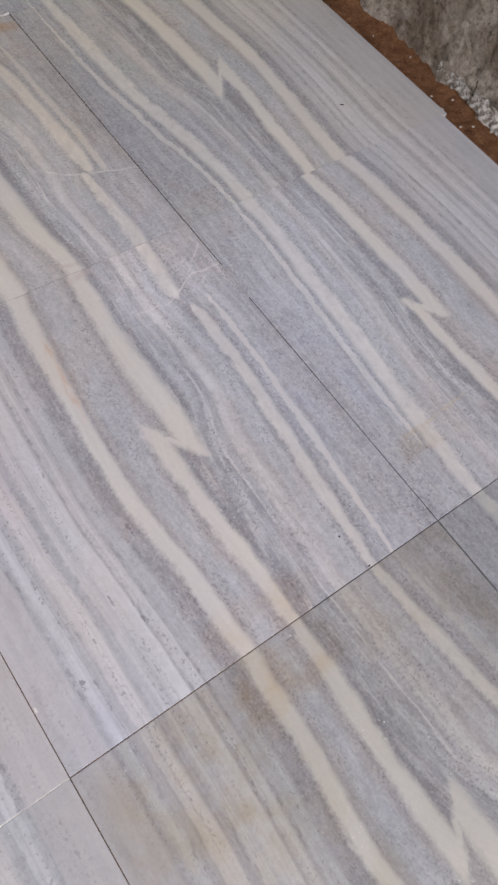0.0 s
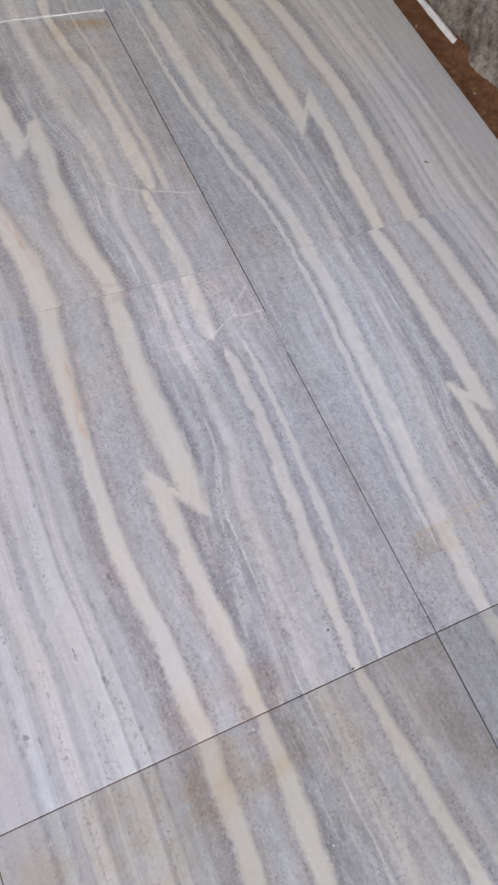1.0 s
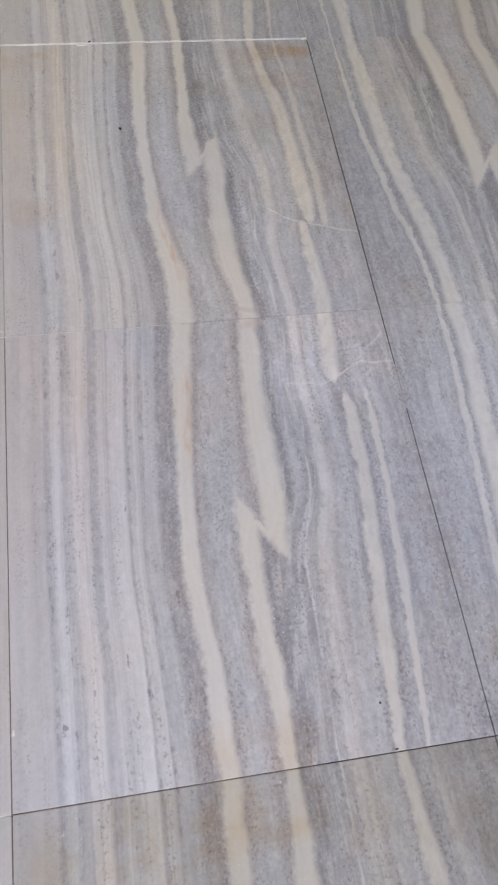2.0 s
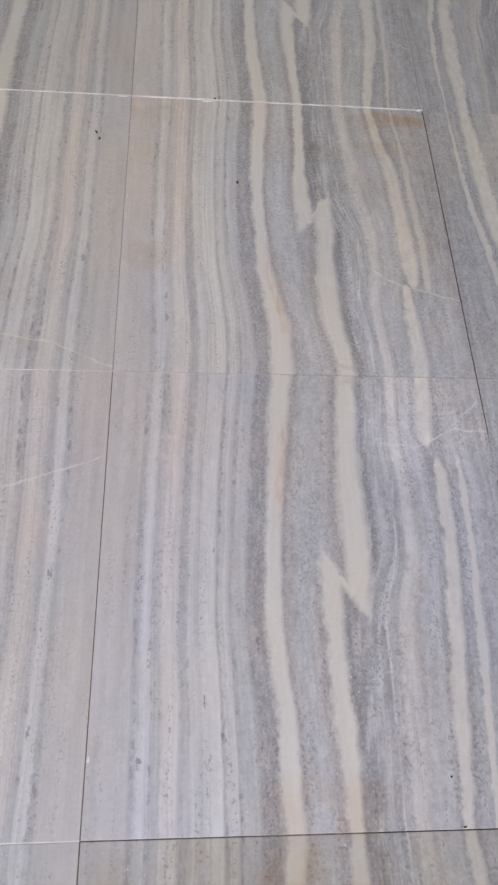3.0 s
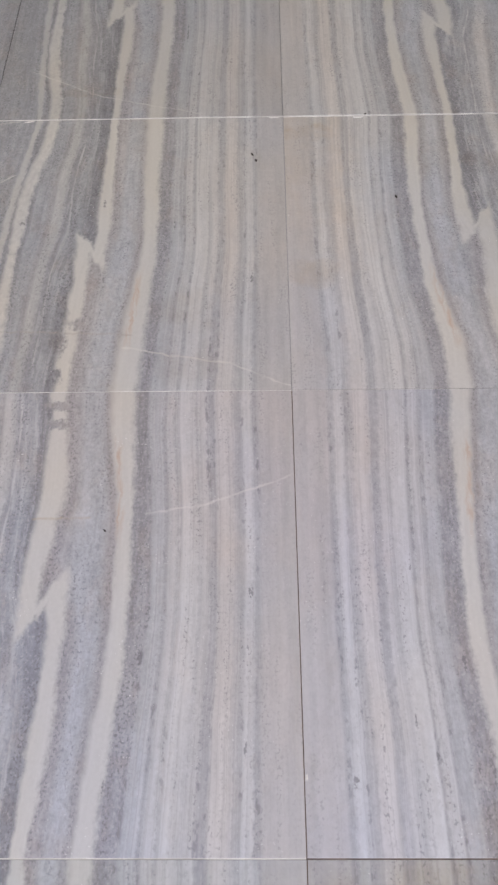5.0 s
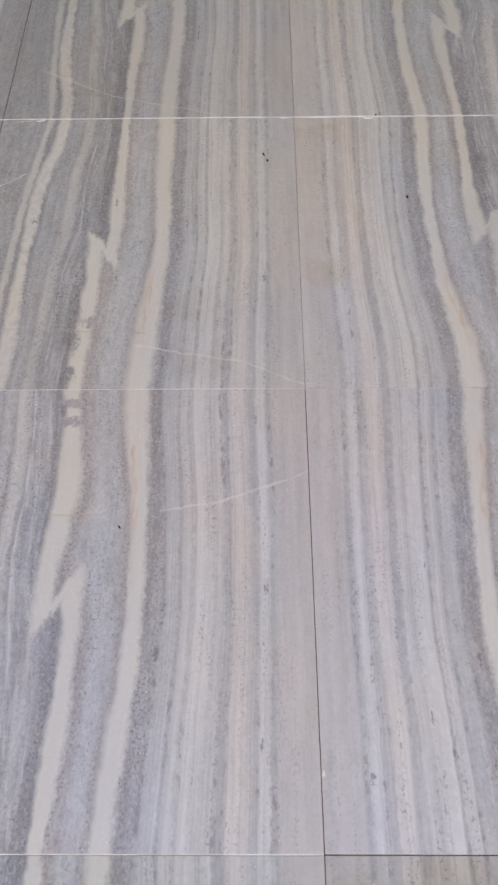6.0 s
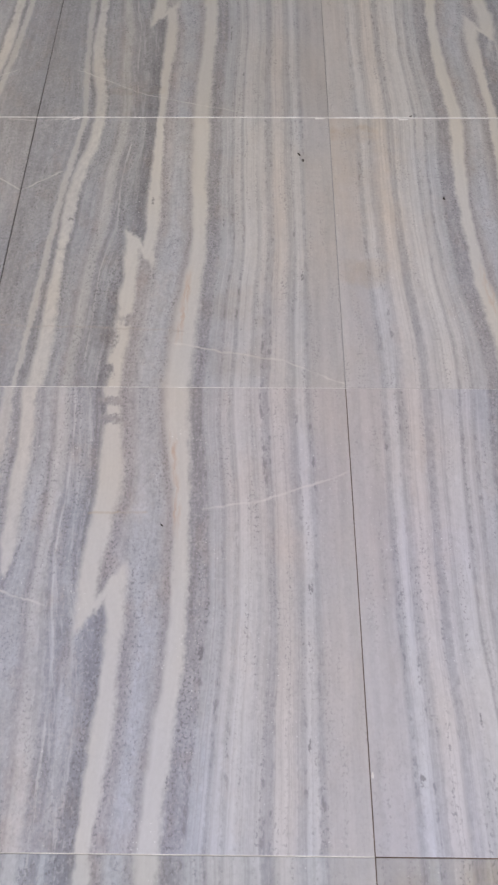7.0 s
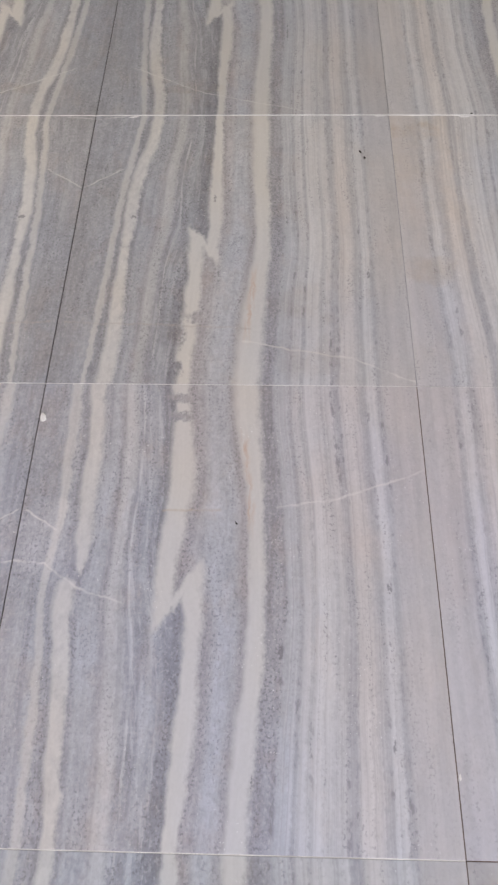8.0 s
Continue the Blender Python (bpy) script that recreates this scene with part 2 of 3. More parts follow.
def marble(block):
    """Banded grey marble whose cream veins follow the curves of one block."""
    t = Tree("marble_" + block)
    uv = t.node("ShaderNodeUVMap")
    uv.uv_map = "slab"
    sep = t.node("ShaderNodeSeparateXYZ")
    t.links.new(uv.outputs[0], sep.inputs[0])
    u0, v = sep.outputs[0], sep.outputs[1]
    own = t.node("ShaderNodeObjectInfo").outputs["Random"]
    z = t.math("MULTIPLY", own, 7.0)

    def cells(across, ku, kv, shift, detail=2.0, rough=0.55):
        """Noise with ku cells across the veins and kv along them, round zero."""
        n = t.noise(t.vec(t.math("MULTIPLY", across, ku), t.math("MULTIPLY", v, kv), t.math("ADD", z, shift)), 1.0, detail, rough)
        return t.math("SUBTRACT", n, 0.5)

    pos = t.vec(t.math("MULTIPLY", u0, W), t.math("MULTIPLY", v, L), z)
    sway = cells(u0, 4, 5, 0.0)
    grain = cells(u0, 125, 108, 1.3, 2, 0.6)
    crystal = cells(u0, 52, 36, 4.1, 3, 0.65)
    # slow sway and fine raggedness of every band
    u = t.math("MULTIPLY_ADD", sway, 0.009, u0)
    calm = t.math("MULTIPLY_ADD", crystal, 0.0055, t.math("MULTIPLY_ADD", grain, 0.0045, u))
    calm = t.math("ABSOLUTE", t.math("MULTIPLY_ADD", cells(u0, 22, 7, 2.9, 2, 0.5), 0.006, calm))
    u = t.math("MULTIPLY_ADD", cells(u0, 26, 18, 2.2, 3, 0.6), 0.021, u)
    u = t.math("MULTIPLY_ADD", grain, 0.0090, u)
    u = t.math("MULTIPLY_ADD", crystal, 0.012, u)
    u = t.math("ABSOLUTE", u)
    runs, mask, selvage = {}, None, None
    k, uc, vc = FOLDS[block]
    fold = t.math("SUBTRACT", v, t.math("MULTIPLY_ADD", u, k, vc - k * uc))
    fold = t.math("MULTIPLY_ADD", cells(u0, 30, 26, 6.6, 3, 0.6), 0.060, fold)
    for name, rows in VEINS[block].items():
        c = t.curve(v, [(r[0], r[1]) for r in rows])
        w = t.math("MAXIMUM", t.math("MULTIPLY", t.curve(v, [(r[0], r[2] * 10) for r in rows]), 0.1), 0.002)
        runs[name] = c
        d = t.math("DIVIDE", t.math("ABSOLUTE", t.math("SUBTRACT", u, c)), w)
        one = t.step(d, 0.52, 1.44, 1.0, 0.0)
        rind = t.math("MULTIPLY", t.step(d, 1.05, 1.35), t.step(d, 2.1, 1.4))
        lo, hi = rows[0][0], rows[-1][0]
        if name == "c1":
            one = t.math("MULTIPLY", one, t.step(fold, .004, .030, 1.0, 0.0))
        elif name == "c2":
            one = t.math("MULTIPLY", one, t.step(fold, -.034, -.008))
        else:
            if lo > 0.01:
                one = t.math("MULTIPLY", one, t.step(v, lo - .01, lo + .02))
            if hi < 0.99:
                one = t.math("MULTIPLY", one, t.step(v, hi - .02, hi + .01, 1.0, 0.0))
        if name in ("d1", "d2"):
            one = t.math("MULTIPLY", one, t.math("MULTIPLY_ADD", crystal, 0.8, 0.88), clamp=True)
        if name == "e" and block in "bcdghkm":
            one = t.math("MULTIPLY", one, 0.30 if block == "k" else 0.60)
        elif name == "e" or (name == "d2" and block in "efn"):
            one = t.math("MULTIPLY", one, 0.80)
        mask = one if mask is None else t.math("MAXIMUM", mask, one)
        if name in ("b", "c1", "c2", "d1", "d2"):
            rind = t.math("MULTIPLY", rind, t.step(v, hi + .02, hi - .02)) if hi < .99 else rind
            rind = t.math("MULTIPLY", rind, t.step(v, lo - .02, lo + .02)) if lo > .01 else rind
            selvage = rind if selvage is None else t.math("MAXIMUM", selvage, rind)
    bridge = t.math("MULTIPLY", t.step(t.math("ABSOLUTE", fold), .004, .030, 1.0, 0.0), t.step(t.math("ABSOLUTE", t.math("SUBTRACT", u, uc)), .036, .062, 1.0, 0.0))
    mask = t.math("MAXIMUM", mask, bridge)
    cut = t.math("MULTIPLY_ADD", grain, 2.2, t.math("MULTIPLY", crystal, 2.8))
    for pu, pv, ru, rv in PARTINGS.get(block, ()):
        du = t.math("DIVIDE", t.math("SUBTRACT", u0, pu), ru)
        dv = t.math("DIVIDE", t.math("SUBTRACT", v, pv), rv)
        r = t.math("ADD", t.math("MULTIPLY", du, du), t.math("MULTIPLY", dv, dv))
        mask = t.math("MULTIPLY", mask, t.step(t.math("ADD", r, cut), .15, 1.75, .12, 1.0))
    # the thin bands keep their place between the broad veins
    def blend(p, q, lo, hi):
        f = t.step(v, lo, hi)
        return t.math("ADD", t.math("MULTIPLY", p, t.math("SUBTRACT", 1.0, f)), t.math("MULTIPLY", q, f))

    b = runs["b"]
    mid = blend(runs["c1"], runs["c2"], vc - .12, vc + .10)
    out = runs["d1"] if block in "efn" else blend(runs["d1"], runs["d2"], VEINS[block]["d2"][0][0] - .05, VEINS[block]["d2"][0][0] + .08)
    s = t.math("MULTIPLY", t.math("DIVIDE", calm, b, clamp=True), 0.5)
    for p, q, share in ((b, mid, .16), (mid, out, .19), (out, 1.0, .15)):
        s = t.math("MULTIPLY_ADD", t.math("DIVIDE", t.math("SUBTRACT", calm, p), t.math("SUBTRACT", q, p), clamp=True), share, s)
    s2 = t.math("MULTIPLY_ADD", cells(s, 14, 2.2, 0.7), 0.012, s)
    color = t.mix(t.step(s, .498, .502), t.ramp(s2, [(p, band_color(a, w, .1 if block in "efn" else 1.0)) for p, a, w in INNER]), t.ramp(s2, [(p, band_color(a, w)) for p, a, w in OUTER]))
    lum = t.node("ShaderNodeRGBToBW")
    t.put(lum.inputs[0], color)
    coarse = t.step(lum.outputs[0], .26, .52, 1.0, 0.40, smooth=False)
    quiet = t.math("SUBTRACT", 1.0, t.math("MULTIPLY", t.step(s, .07, .12, 1.0, 0.0), 0.38))
    coarse = t.math("MULTIPLY", coarse, quiet)
    coarse = t.math("MULTIPLY", coarse, t.step(s, .405, .43, .66, 1.0))
    # streaks along the bands, clouds that thin them out, and crystal grain
    shade = t.math("MULTIPLY_ADD", t.math("MULTIPLY", cells(s, 78, 5.5, 0.0, 2, 0.6), coarse), 0.56, 1.0)
    shade = t.math("MULTIPLY_ADD", t.math("MULTIPLY", cells(s, 34, 11, 1.9, 3, 0.65), coarse), 0.46, shade)
    shade = t.math("MULTIPLY_ADD", cells(s, 24, 2.6, 3.1, 3), 0.30, shade)
    shade = t.math("MULTIPLY_ADD", t.math("MULTIPLY", grain, coarse), 0.60, shade)
    shade = t.math("MULTIPLY_ADD", t.math("MULTIPLY", crystal, coarse), 0.70, shade)
    color = t.mix(1.0, color, t.vec(shade, shade, shade), "MULTIPLY")
    thread = cells(s, 75, 1.7, 13.0, 2, 0.5)
    outer = t.step(s, .665, .69)
    color = t.mix(t.math("MULTIPLY", t.math("MULTIPLY", t.step(thread, .07, .18), outer), 0.25), color, (.19, .19, .215))
    color = t.mix(t.math("MULTIPLY", t.math("MULTIPLY", t.step(thread, -.08, -.19), outer), 0.19), color, (.50, .495, .50))
    if block in "efn":
        bundle = t.math("MULTIPLY", t.step(s, .70, .722), t.step(s, .787, .762))
        color = t.mix(t.math("MULTIPLY", t.math("MULTIPLY", t.step(cells(s, 70, 1.4, 23.0, 2, 0.5), .0, .12), bundle), 0.55), color, (.19, .19, .215))
    # feathery pale wisps and one hair-thin calcite line outside the folded vein
    slope = t.math("MULTIPLY_ADD", v, 5.0, t.math("MULTIPLY", s, 95))
    wisp = t.noise(t.vec(slope, t.math("MULTIPLY", v, 7), t.math("ADD", z, 6.0)), 1.0, 3, 0.6)
    near = t.math("MULTIPLY", t.step(s, .672, .70), t.step(s, .78, .74))
    color = t.mix(t.math("MULTIPLY", t.math("MULTIPLY", t.step(wisp, .50, .66), near), 0.52), color, (.50, .505, .54))
    hair = t.math("ABSOLUTE", t.math("SUBTRACT", t.math("MULTIPLY_ADD", cells(u0, 3, 5, 8.0), 0.012, s), HAIR[block]))
    hair = t.math("MULTIPLY", t.step(hair, .0006, .0034, 1.0, 0.0), t.step(cells(u0, 6, 9, 5.2), -.12, .10, .05, .50))
    color = t.mix(hair, color, (.60, .60, .61))
    # dark mica specks, gathered in trains beside the bands
    speck = cells(u0, 165, 150, 5.5, 1, 0.5)
    train = cells(s, 46, 5, 2.0)
    dots = t.step(speck, .015, .20)
    dark = t.math("MULTIPLY", dots, t.step(train, -.05, .14, .25, 1.0))
    dark = t.math("MULTIPLY", dark, t.math("MAXIMUM", coarse, t.math("MULTIPLY", quiet, t.step(train, .04, .16, 0.0, .75))))
    color = t.mix(t.math("MULTIPLY", dark, 0.68), color, (.135, .133, .150))
    # hair-fine grey lines that run the whole length of the pale bands
    rule = cells(s, 150, 1.3, 21.0, 2, 0.6)
    inner = t.math("MULTIPLY", t.step(s, .09, .12, .25, 1.0), t.step(s, .43, .40))
    color = t.mix(t.math("MULTIPLY", t.math("MULTIPLY", t.step(rule, .03, .16), inner), 0.27), color, (.29, .28, .29))
    color = t.mix(t.math("MULTIPLY", t.math("MULTIPLY", t.step(rule, -.04, -.16), inner), 0.20), color, (.60, .585, .58))
    seam = None
    for p in SEAMS:
        one = t.step(t.math("ABSOLUTE", t.math("SUBTRACT", s2, p)), .002, .0095, 1.0, 0.0)
        seam = one if seam is None else t.math("MAXIMUM", seam, one)
    seam = t.math("MULTIPLY", seam, t.step(cells(u0, 82, 40, 17.0, 2, 0.6), .01, .15))
    seam = t.math("MULTIPLY", seam, t.step(cells(s, 9, 5, 18.0), -.10, .16, .25, 1.0))
    color = t.mix(t.math("MULTIPLY", seam, 0.62), color, (.185, .178, .195))
    # pale calcite crystals and tan mottling in the grey
    pale = t.math("MULTIPLY", t.step(cells(u0, 150, 128, 14.5, 1, 0.5), .05, .20), coarse)
    color = t.mix(t.math("MULTIPLY", pale, 0.34), color, (.50, .49, .49))
    tan = t.math("MULTIPLY", t.step(cells(u0, 13, 8, 15.2, 4, 0.65), .00, .17), coarse)
    color = t.mix(t.math("MULTIPLY", tan, 0.60), color, (1.02, .935, .865), "MULTIPLY")
    # darker mica gathers in a broken selvage along the cream veins
    selvage = t.math("MULTIPLY", selvage, t.math("MULTIPLY_ADD", t.step(speck, -.04, .12), .75, .25))
    selvage = t.math("MULTIPLY", selvage, t.step(crystal, -.16, .14))
    color = t.mix(t.math("MULTIPLY", selvage, 0.62), color, (.19, .182, .195))
    color = t.mix(t.step(s, .64, .70), color, t.mix(1.0, color, (DULL.get(block, 1.0),) * 3, "MULTIPLY"))
    # the broad cream veins
    body = t.math("MULTIPLY_ADD", cells(s, 90, 4, 4.4, 3), 0.16, 1.0)
    body = t.math("MULTIPLY_ADD", grain, 0.12, body)
    cream = t.mix(t.step(cells(u0, 3, 3, 7.7), -.16, .16), (.520, .502, .476), (.512, .500, .486))
    cream = t.mix(1.0, cream, t.vec(body, body, body), "MULTIPLY")
    color = t.mix(t.math("MULTIPLY", mask, 0.97), color, cream)
    # a faint brown halo on the flank of the inner and the folded vein
    halo = t.math("MULTIPLY", t.step(t.math("SUBTRACT", u, b), .018, .034), t.step(t.math("SUBTRACT", u, b), .062, .036))
    color = t.mix(t.math("MULTIPLY", halo, 0.16), color, (.36, .315, .275))
    # cool and warm provinces
    prov = cells(u0, 2.6, 1.7, 9.0)
    color = t.mix(t.step(prov, -.08, .20, 0.0, 0.50), color, (1.04, .985, .93), "MULTIPLY")
    color = t.mix(t.step(prov, .06, -.20, 0.0, 0.55), color, (.955, .975, 1.05), "MULTIPLY")
    # iron-stained rim on the inner broad vein
    rim = t.math("ABSOLUTE", t.math("SUBTRACT", t.math("SUBTRACT", u, b), 0.012))
    iron = t.math("MULTIPLY", t.step(rim, 0.003, 0.016, 1.0, 0.0), t.math("MULTIPLY", t.step(v, .10, .18), t.step(v, .42, .32)))
    iron = t.math("MULTIPLY", iron, t.step(cells(u, 110, 16, 0.4, 3), -.16, .20))
    if block not in "efn":
        color = t.mix(t.math("MULTIPLY", iron, 0.66), color, (.45, .31, .225))
    for pu, pv, ru, rv in SPOTS.get(block, ()):
        du = t.math("DIVIDE", t.math("SUBTRACT", calm, pu), ru)
        dv = t.math("DIVIDE", t.math("SUBTRACT", v, pv), rv)
        r = t.math("ADD", t.math("MULTIPLY", du, du), t.math("MULTIPLY", dv, dv))
        spot = t.step(t.math("ADD", r, t.math("MULTIPLY_ADD", grain, 6.0, t.math("MULTIPLY", crystal, 4.0))), -.1, 1.2, .66, 0.0)
        color = t.mix(spot, color, (.145, .138, .152))
    # healed cracks, filled with pale calcite or rust
    wob = t.math("SUBTRACT", t.noise(pos, 28, 4, 0.6), 0.5)
    vw = t.math("MULTIPLY_ADD", wob, 0.020, v)
    for rows, width, tint in CRACKS.get(block, ()):
        for (ua, va), (ub, vb) in zip(rows, rows[1:]):
            if ub < ua:
                ua, va, ub, vb = ub, vb, ua, va
            kk = (vb - va) / (ub - ua)
            off = t.math("ABSOLUTE", t.math("SUBTRACT", vw, t.math("MULTIPLY_ADD", u0, kk, va - kk * ua)))
            line = t.step(off, 0.0004, width, 1.0, 0.0)
            line = t.math("MULTIPLY", line, t.math("MULTIPLY", t.step(u0, ua - .008, ua + .004), t.step(u0, ub - .004, ub + .008, 1.0, 0.0)))
            line = t.math("MULTIPLY", line, t.step(t.noise(pos, 38, 3), .30, .60, .12, .50))
            color = t.mix(line, color, tint)
    # rust and damp stains, and broad patches that are only paler or darker
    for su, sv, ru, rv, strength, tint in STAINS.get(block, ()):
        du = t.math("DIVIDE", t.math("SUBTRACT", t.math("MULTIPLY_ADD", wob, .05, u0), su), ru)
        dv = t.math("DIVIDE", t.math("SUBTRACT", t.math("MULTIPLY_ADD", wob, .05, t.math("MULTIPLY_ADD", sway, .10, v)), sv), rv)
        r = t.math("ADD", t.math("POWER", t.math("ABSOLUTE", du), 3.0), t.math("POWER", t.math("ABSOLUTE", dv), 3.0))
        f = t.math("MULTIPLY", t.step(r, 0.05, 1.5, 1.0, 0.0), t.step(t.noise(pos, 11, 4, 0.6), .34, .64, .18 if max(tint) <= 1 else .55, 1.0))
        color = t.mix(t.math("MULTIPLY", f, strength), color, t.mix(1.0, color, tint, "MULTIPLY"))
    # each slab a little lighter or darker, with pin-point white dust
    own_tone = t.math("MULTIPLY_ADD", own, 0.03, 0.985)
    color = t.mix(1.0, color, t.vec(own_tone, own_tone, own_tone), "MULTIPLY")
    pin = t.math("MULTIPLY", t.step(cells(u0, 170, 185, 11.0, 1, 0.5), .215, .26), t.step(cells(u0, 9, 9, 12.0), .0, .18))
    color = t.mix(t.math("MULTIPLY", pin, 0.7), color, (.70, .69, .68))
    color = t.mix(1.0, color, CAST.get(block, (1, 1, 1)), "MULTIPLY")
    # reflected daylight put into the colour, stronger along the slab
    color = t.mix(v, color, t.mix(1.0, color, FAR_LIGHT.get(block, (1, 1, 1)), "MULTIPLY"))
    # thin scratches of foot-worn polish show in the gloss alone
    dust = t.noise(pos, 5.5, 5, 0.65)
    rough = t.math("MULTIPLY_ADD", t.math("SUBTRACT", dust, 0.5), 0.25, 0.36)
    rough = t.math("MULTIPLY_ADD", grain, 0.10, rough)
    t.bump(t.math("MULTIPLY_ADD", t.noise(pos, 4.0, 1), 1.0, t.math("MULTIPLY", grain, 0.03)), 0.22, 0.004)
    return t.finish(color, rough, 0.45)


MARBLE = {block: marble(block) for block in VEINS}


def plaster_material(name, tone):
    """Plain cement render on the walls that close the room."""
    t = Tree(name)
    p = t.node("ShaderNodeTexCoord").outputs["Object"]
    n = t.noise(p, 1.4, 5, 0.6)
    fine = t.noise(p, 60, 4, 0.6)
    color = t.mix(t.step(n, .3, .7), tuple(c * 0.82 for c in tone), tone)
    color = t.mix(t.math("MULTIPLY", t.step(fine, .45, .7), 0.25), color, tuple(c * 0.7 for c in tone))
    t.bump(fine, 0.4, 0.003)
    return t.finish(color, 0.85, 0.3)


def rough_wall_material():
    """Dark stained cement and stone with pale worn patches."""
    t = Tree("stained_rough_cement")
    p = t.node("ShaderNodeTexCoord").outputs["Object"]
    big = t.noise(p, 6, 6, 0.65)
    mid = t.noise(p, 62, 6, 0.78)
    fine = t.noise(p, 260, 4, 0.8)
    color = t.ramp(mid, [(.34, (.115, .090, .070)), (.44, (.345, .30, .25)), (.56, (.50, .44, .375)), (.70, (.62, .57, .50))])
    color = t.mix(t.step(big, .42, .60), color, t.mix(1.0, color, (.56, .50, .455), "MULTIPLY"))
    color = t.mix(t.math("MULTIPLY", t.step(fine, .52, .70), 0.5), color, (.085, .072, .06))
    pale = t.math("MULTIPLY", t.step(t.noise(p, 14, 6, 0.75), .60, .68), t.step(fine, .42, .58))
    color = t.mix(t.math("MULTIPLY", pale, 0.55), color, (.54, .51, .47))
    t.bump(t.math("ADD", mid, t.math("MULTIPLY", fine, 0.8)), 1.0, 0.012)
    return t.finish(color, 0.92, 0.25)


def soil_material():
    """Loose reddish-brown sand and dirt."""
    t = Tree("reddish_sand")
    p = t.node("ShaderNodeTexCoord").outputs["Object"]
    mid = t.noise(p, 30, 5, 0.65)
    fine = t.noise(p, 260, 4, 0.75)
    color = t.ramp(t.math("ADD", t.math("MULTIPLY", mid, .42), t.math("MULTIPLY", fine, .58)),
                   [(.34, (.040, .017, .009)), (.46, (.150, .066, .031)), (.57, (.245, .118, .058)), (.70, (.42, .27, .16))])
    t.bump(t.math("ADD", mid, t.math("MULTIPLY", fine, 0.8)), 1.0, 0.006)
    return t.finish(color, 0.95, 0.2)


def smear_material():
    """White cement smeared thin over dirt, which shows through in patches."""
    t = Tree("smeared_white_cement")
    p = t.node("ShaderNodeTexCoord").outputs["Object"]
    mid = t.noise(p, 75, 5, 0.7)
    fine = t.noise(p, 420, 3, 0.7)
    color = t.mix(t.step(mid, .40, .58), (.17, .135, .11), (.66, .645, .62))
    color = t.mix(t.math("MULTIPLY", t.step(fine, .50, .66), 0.55), color, (.24, .205, .175))
    t.bump(t.math("ADD", mid, fine), 1.0, 0.004)
    return t.finish(color, 0.95, 0.2)


def plain(name, dark, light, scale, rough, bump=0.4):
    """Two-tone mineral surface."""
    t = Tree(name)
    p = t.node("ShaderNodeTexCoord").outputs["Object"]
    n = t.noise(p, scale, 5, 0.65)
    fine = t.noise(p, scale * 8, 3, 0.65)
    color = t.mix(t.step(n, .3, .7), dark, light)
    color = t.mix(t.math("MULTIPLY", t.step(fine, .5, .7), 0.3), color, tuple(c * 0.6 for c in dark))
    t.bump(t.math("ADD", n, fine), bump, 0.004)
    return t.finish(color, rough, 0.3)


M_PLASTER = plaster_material("grey_cement_render", (.52, .50, .47))
M_CEILING = plaster_material("bare_concrete_soffit", (.60, .60, .59))
M_WALL = rough_wall_material()
M_SOIL = soil_material()
M_BED = plain("mortar_bed", (.10, .085, .07), (.20, .17, .14), 20, 0.95)
M_JOINT_DARK = plain("dirty_joint", (.035, .030, .026), (.10, .085, .07), 25, 0.9)
M_JOINT_BROWN = plain("brown_dirty_joint", (.085, .058, .042), (.18, .13, .10), 30, 0.9)
M_JOINT_SLATE = plain("slate_grey_joint", (.065, .065, .07), (.17, .17, .18), 25, 0.85)
M_JOINT_GREY = plain("grey_cement_joint", (.27, .265, .27), (.40, .39, .39), 20, 0.7)
M_JOINT_PALE = plain("white_cement_joint", (.50, .48, .46), (.86, .84, .81), 14, 0.8)
M_SMEAR = smear_material()
M_MORTAR = plain("white_cement_crumbs", (.40, .375, .345), (.72, .705, .68), 60, 0.95, 0.9)
M_DARKBIT = plain("dark_grit", (.015, .012, .010), (.06, .045, .035), 200, 0.8)
M_OFFCUT = plain("sawn_white_marble", (.56, .55, .53), (.74, .73, .71), 22, 0.5, 0.15)
M_GROUND = plain("building_yard_earth", (.20, .15, .10), (.36, .28, .20), 3, 0.95)


# ---- building helpers ----
def mesh_of(name, bm, material, smooth=False):
    me = bpy.data.meshes.new(name)
    bmesh.ops.recalc_face_normals(bm, faces=bm.faces)
    bm.to_mesh(me)
    bm.free()
    me.materials.append(material)
    if smooth:
        for p in me.polygons:
            p.use_smooth = True
    return me


def part(name, bm, material, parent, label="", smooth=False):
    ob = new(name, mesh_of(name, bm, material, smooth))
    ob.parent = parent
    return tagged(ob, label)


def box(bm, lo, hi):
    c = [(lo[i] + hi[i]) / 2 for i in range(3)]
    s = [hi[i] - lo[i] for i in range(3)]
    bmesh.ops.create_cube(bm, size=1, matrix=Matrix.Translation(c) @ Matrix.Diagonal((*s, 1)))


def wall_with_opening(bm, axis, at, thick, a0, a1, b0, b1, z0, z1):
    """A wall from a0 to a1 with an opening b0..b1, z0..z1 right through it."""
    def blk(p, q, lo, hi):
        if q - p > 1e-4 and hi - lo > 1e-4:
            if axis == "x":
                box(bm, (at, p, lo), (at + thick, q, hi))
            else:
                box(bm, (p, at, lo), (q, at + thick, hi))
    blk(a0, b0, BED - .2, HIGH)
    blk(b1, a1, BED - .2, HIGH)
    blk(b0, b1, BED - .2, z0)
    blk(b0, b1, z1, HIGH)


def structure(name, bm, material, label, category, smooth=False):
    return tagged(new(name, mesh_of(name, bm, material, smooth)), label, category, kind="structure")


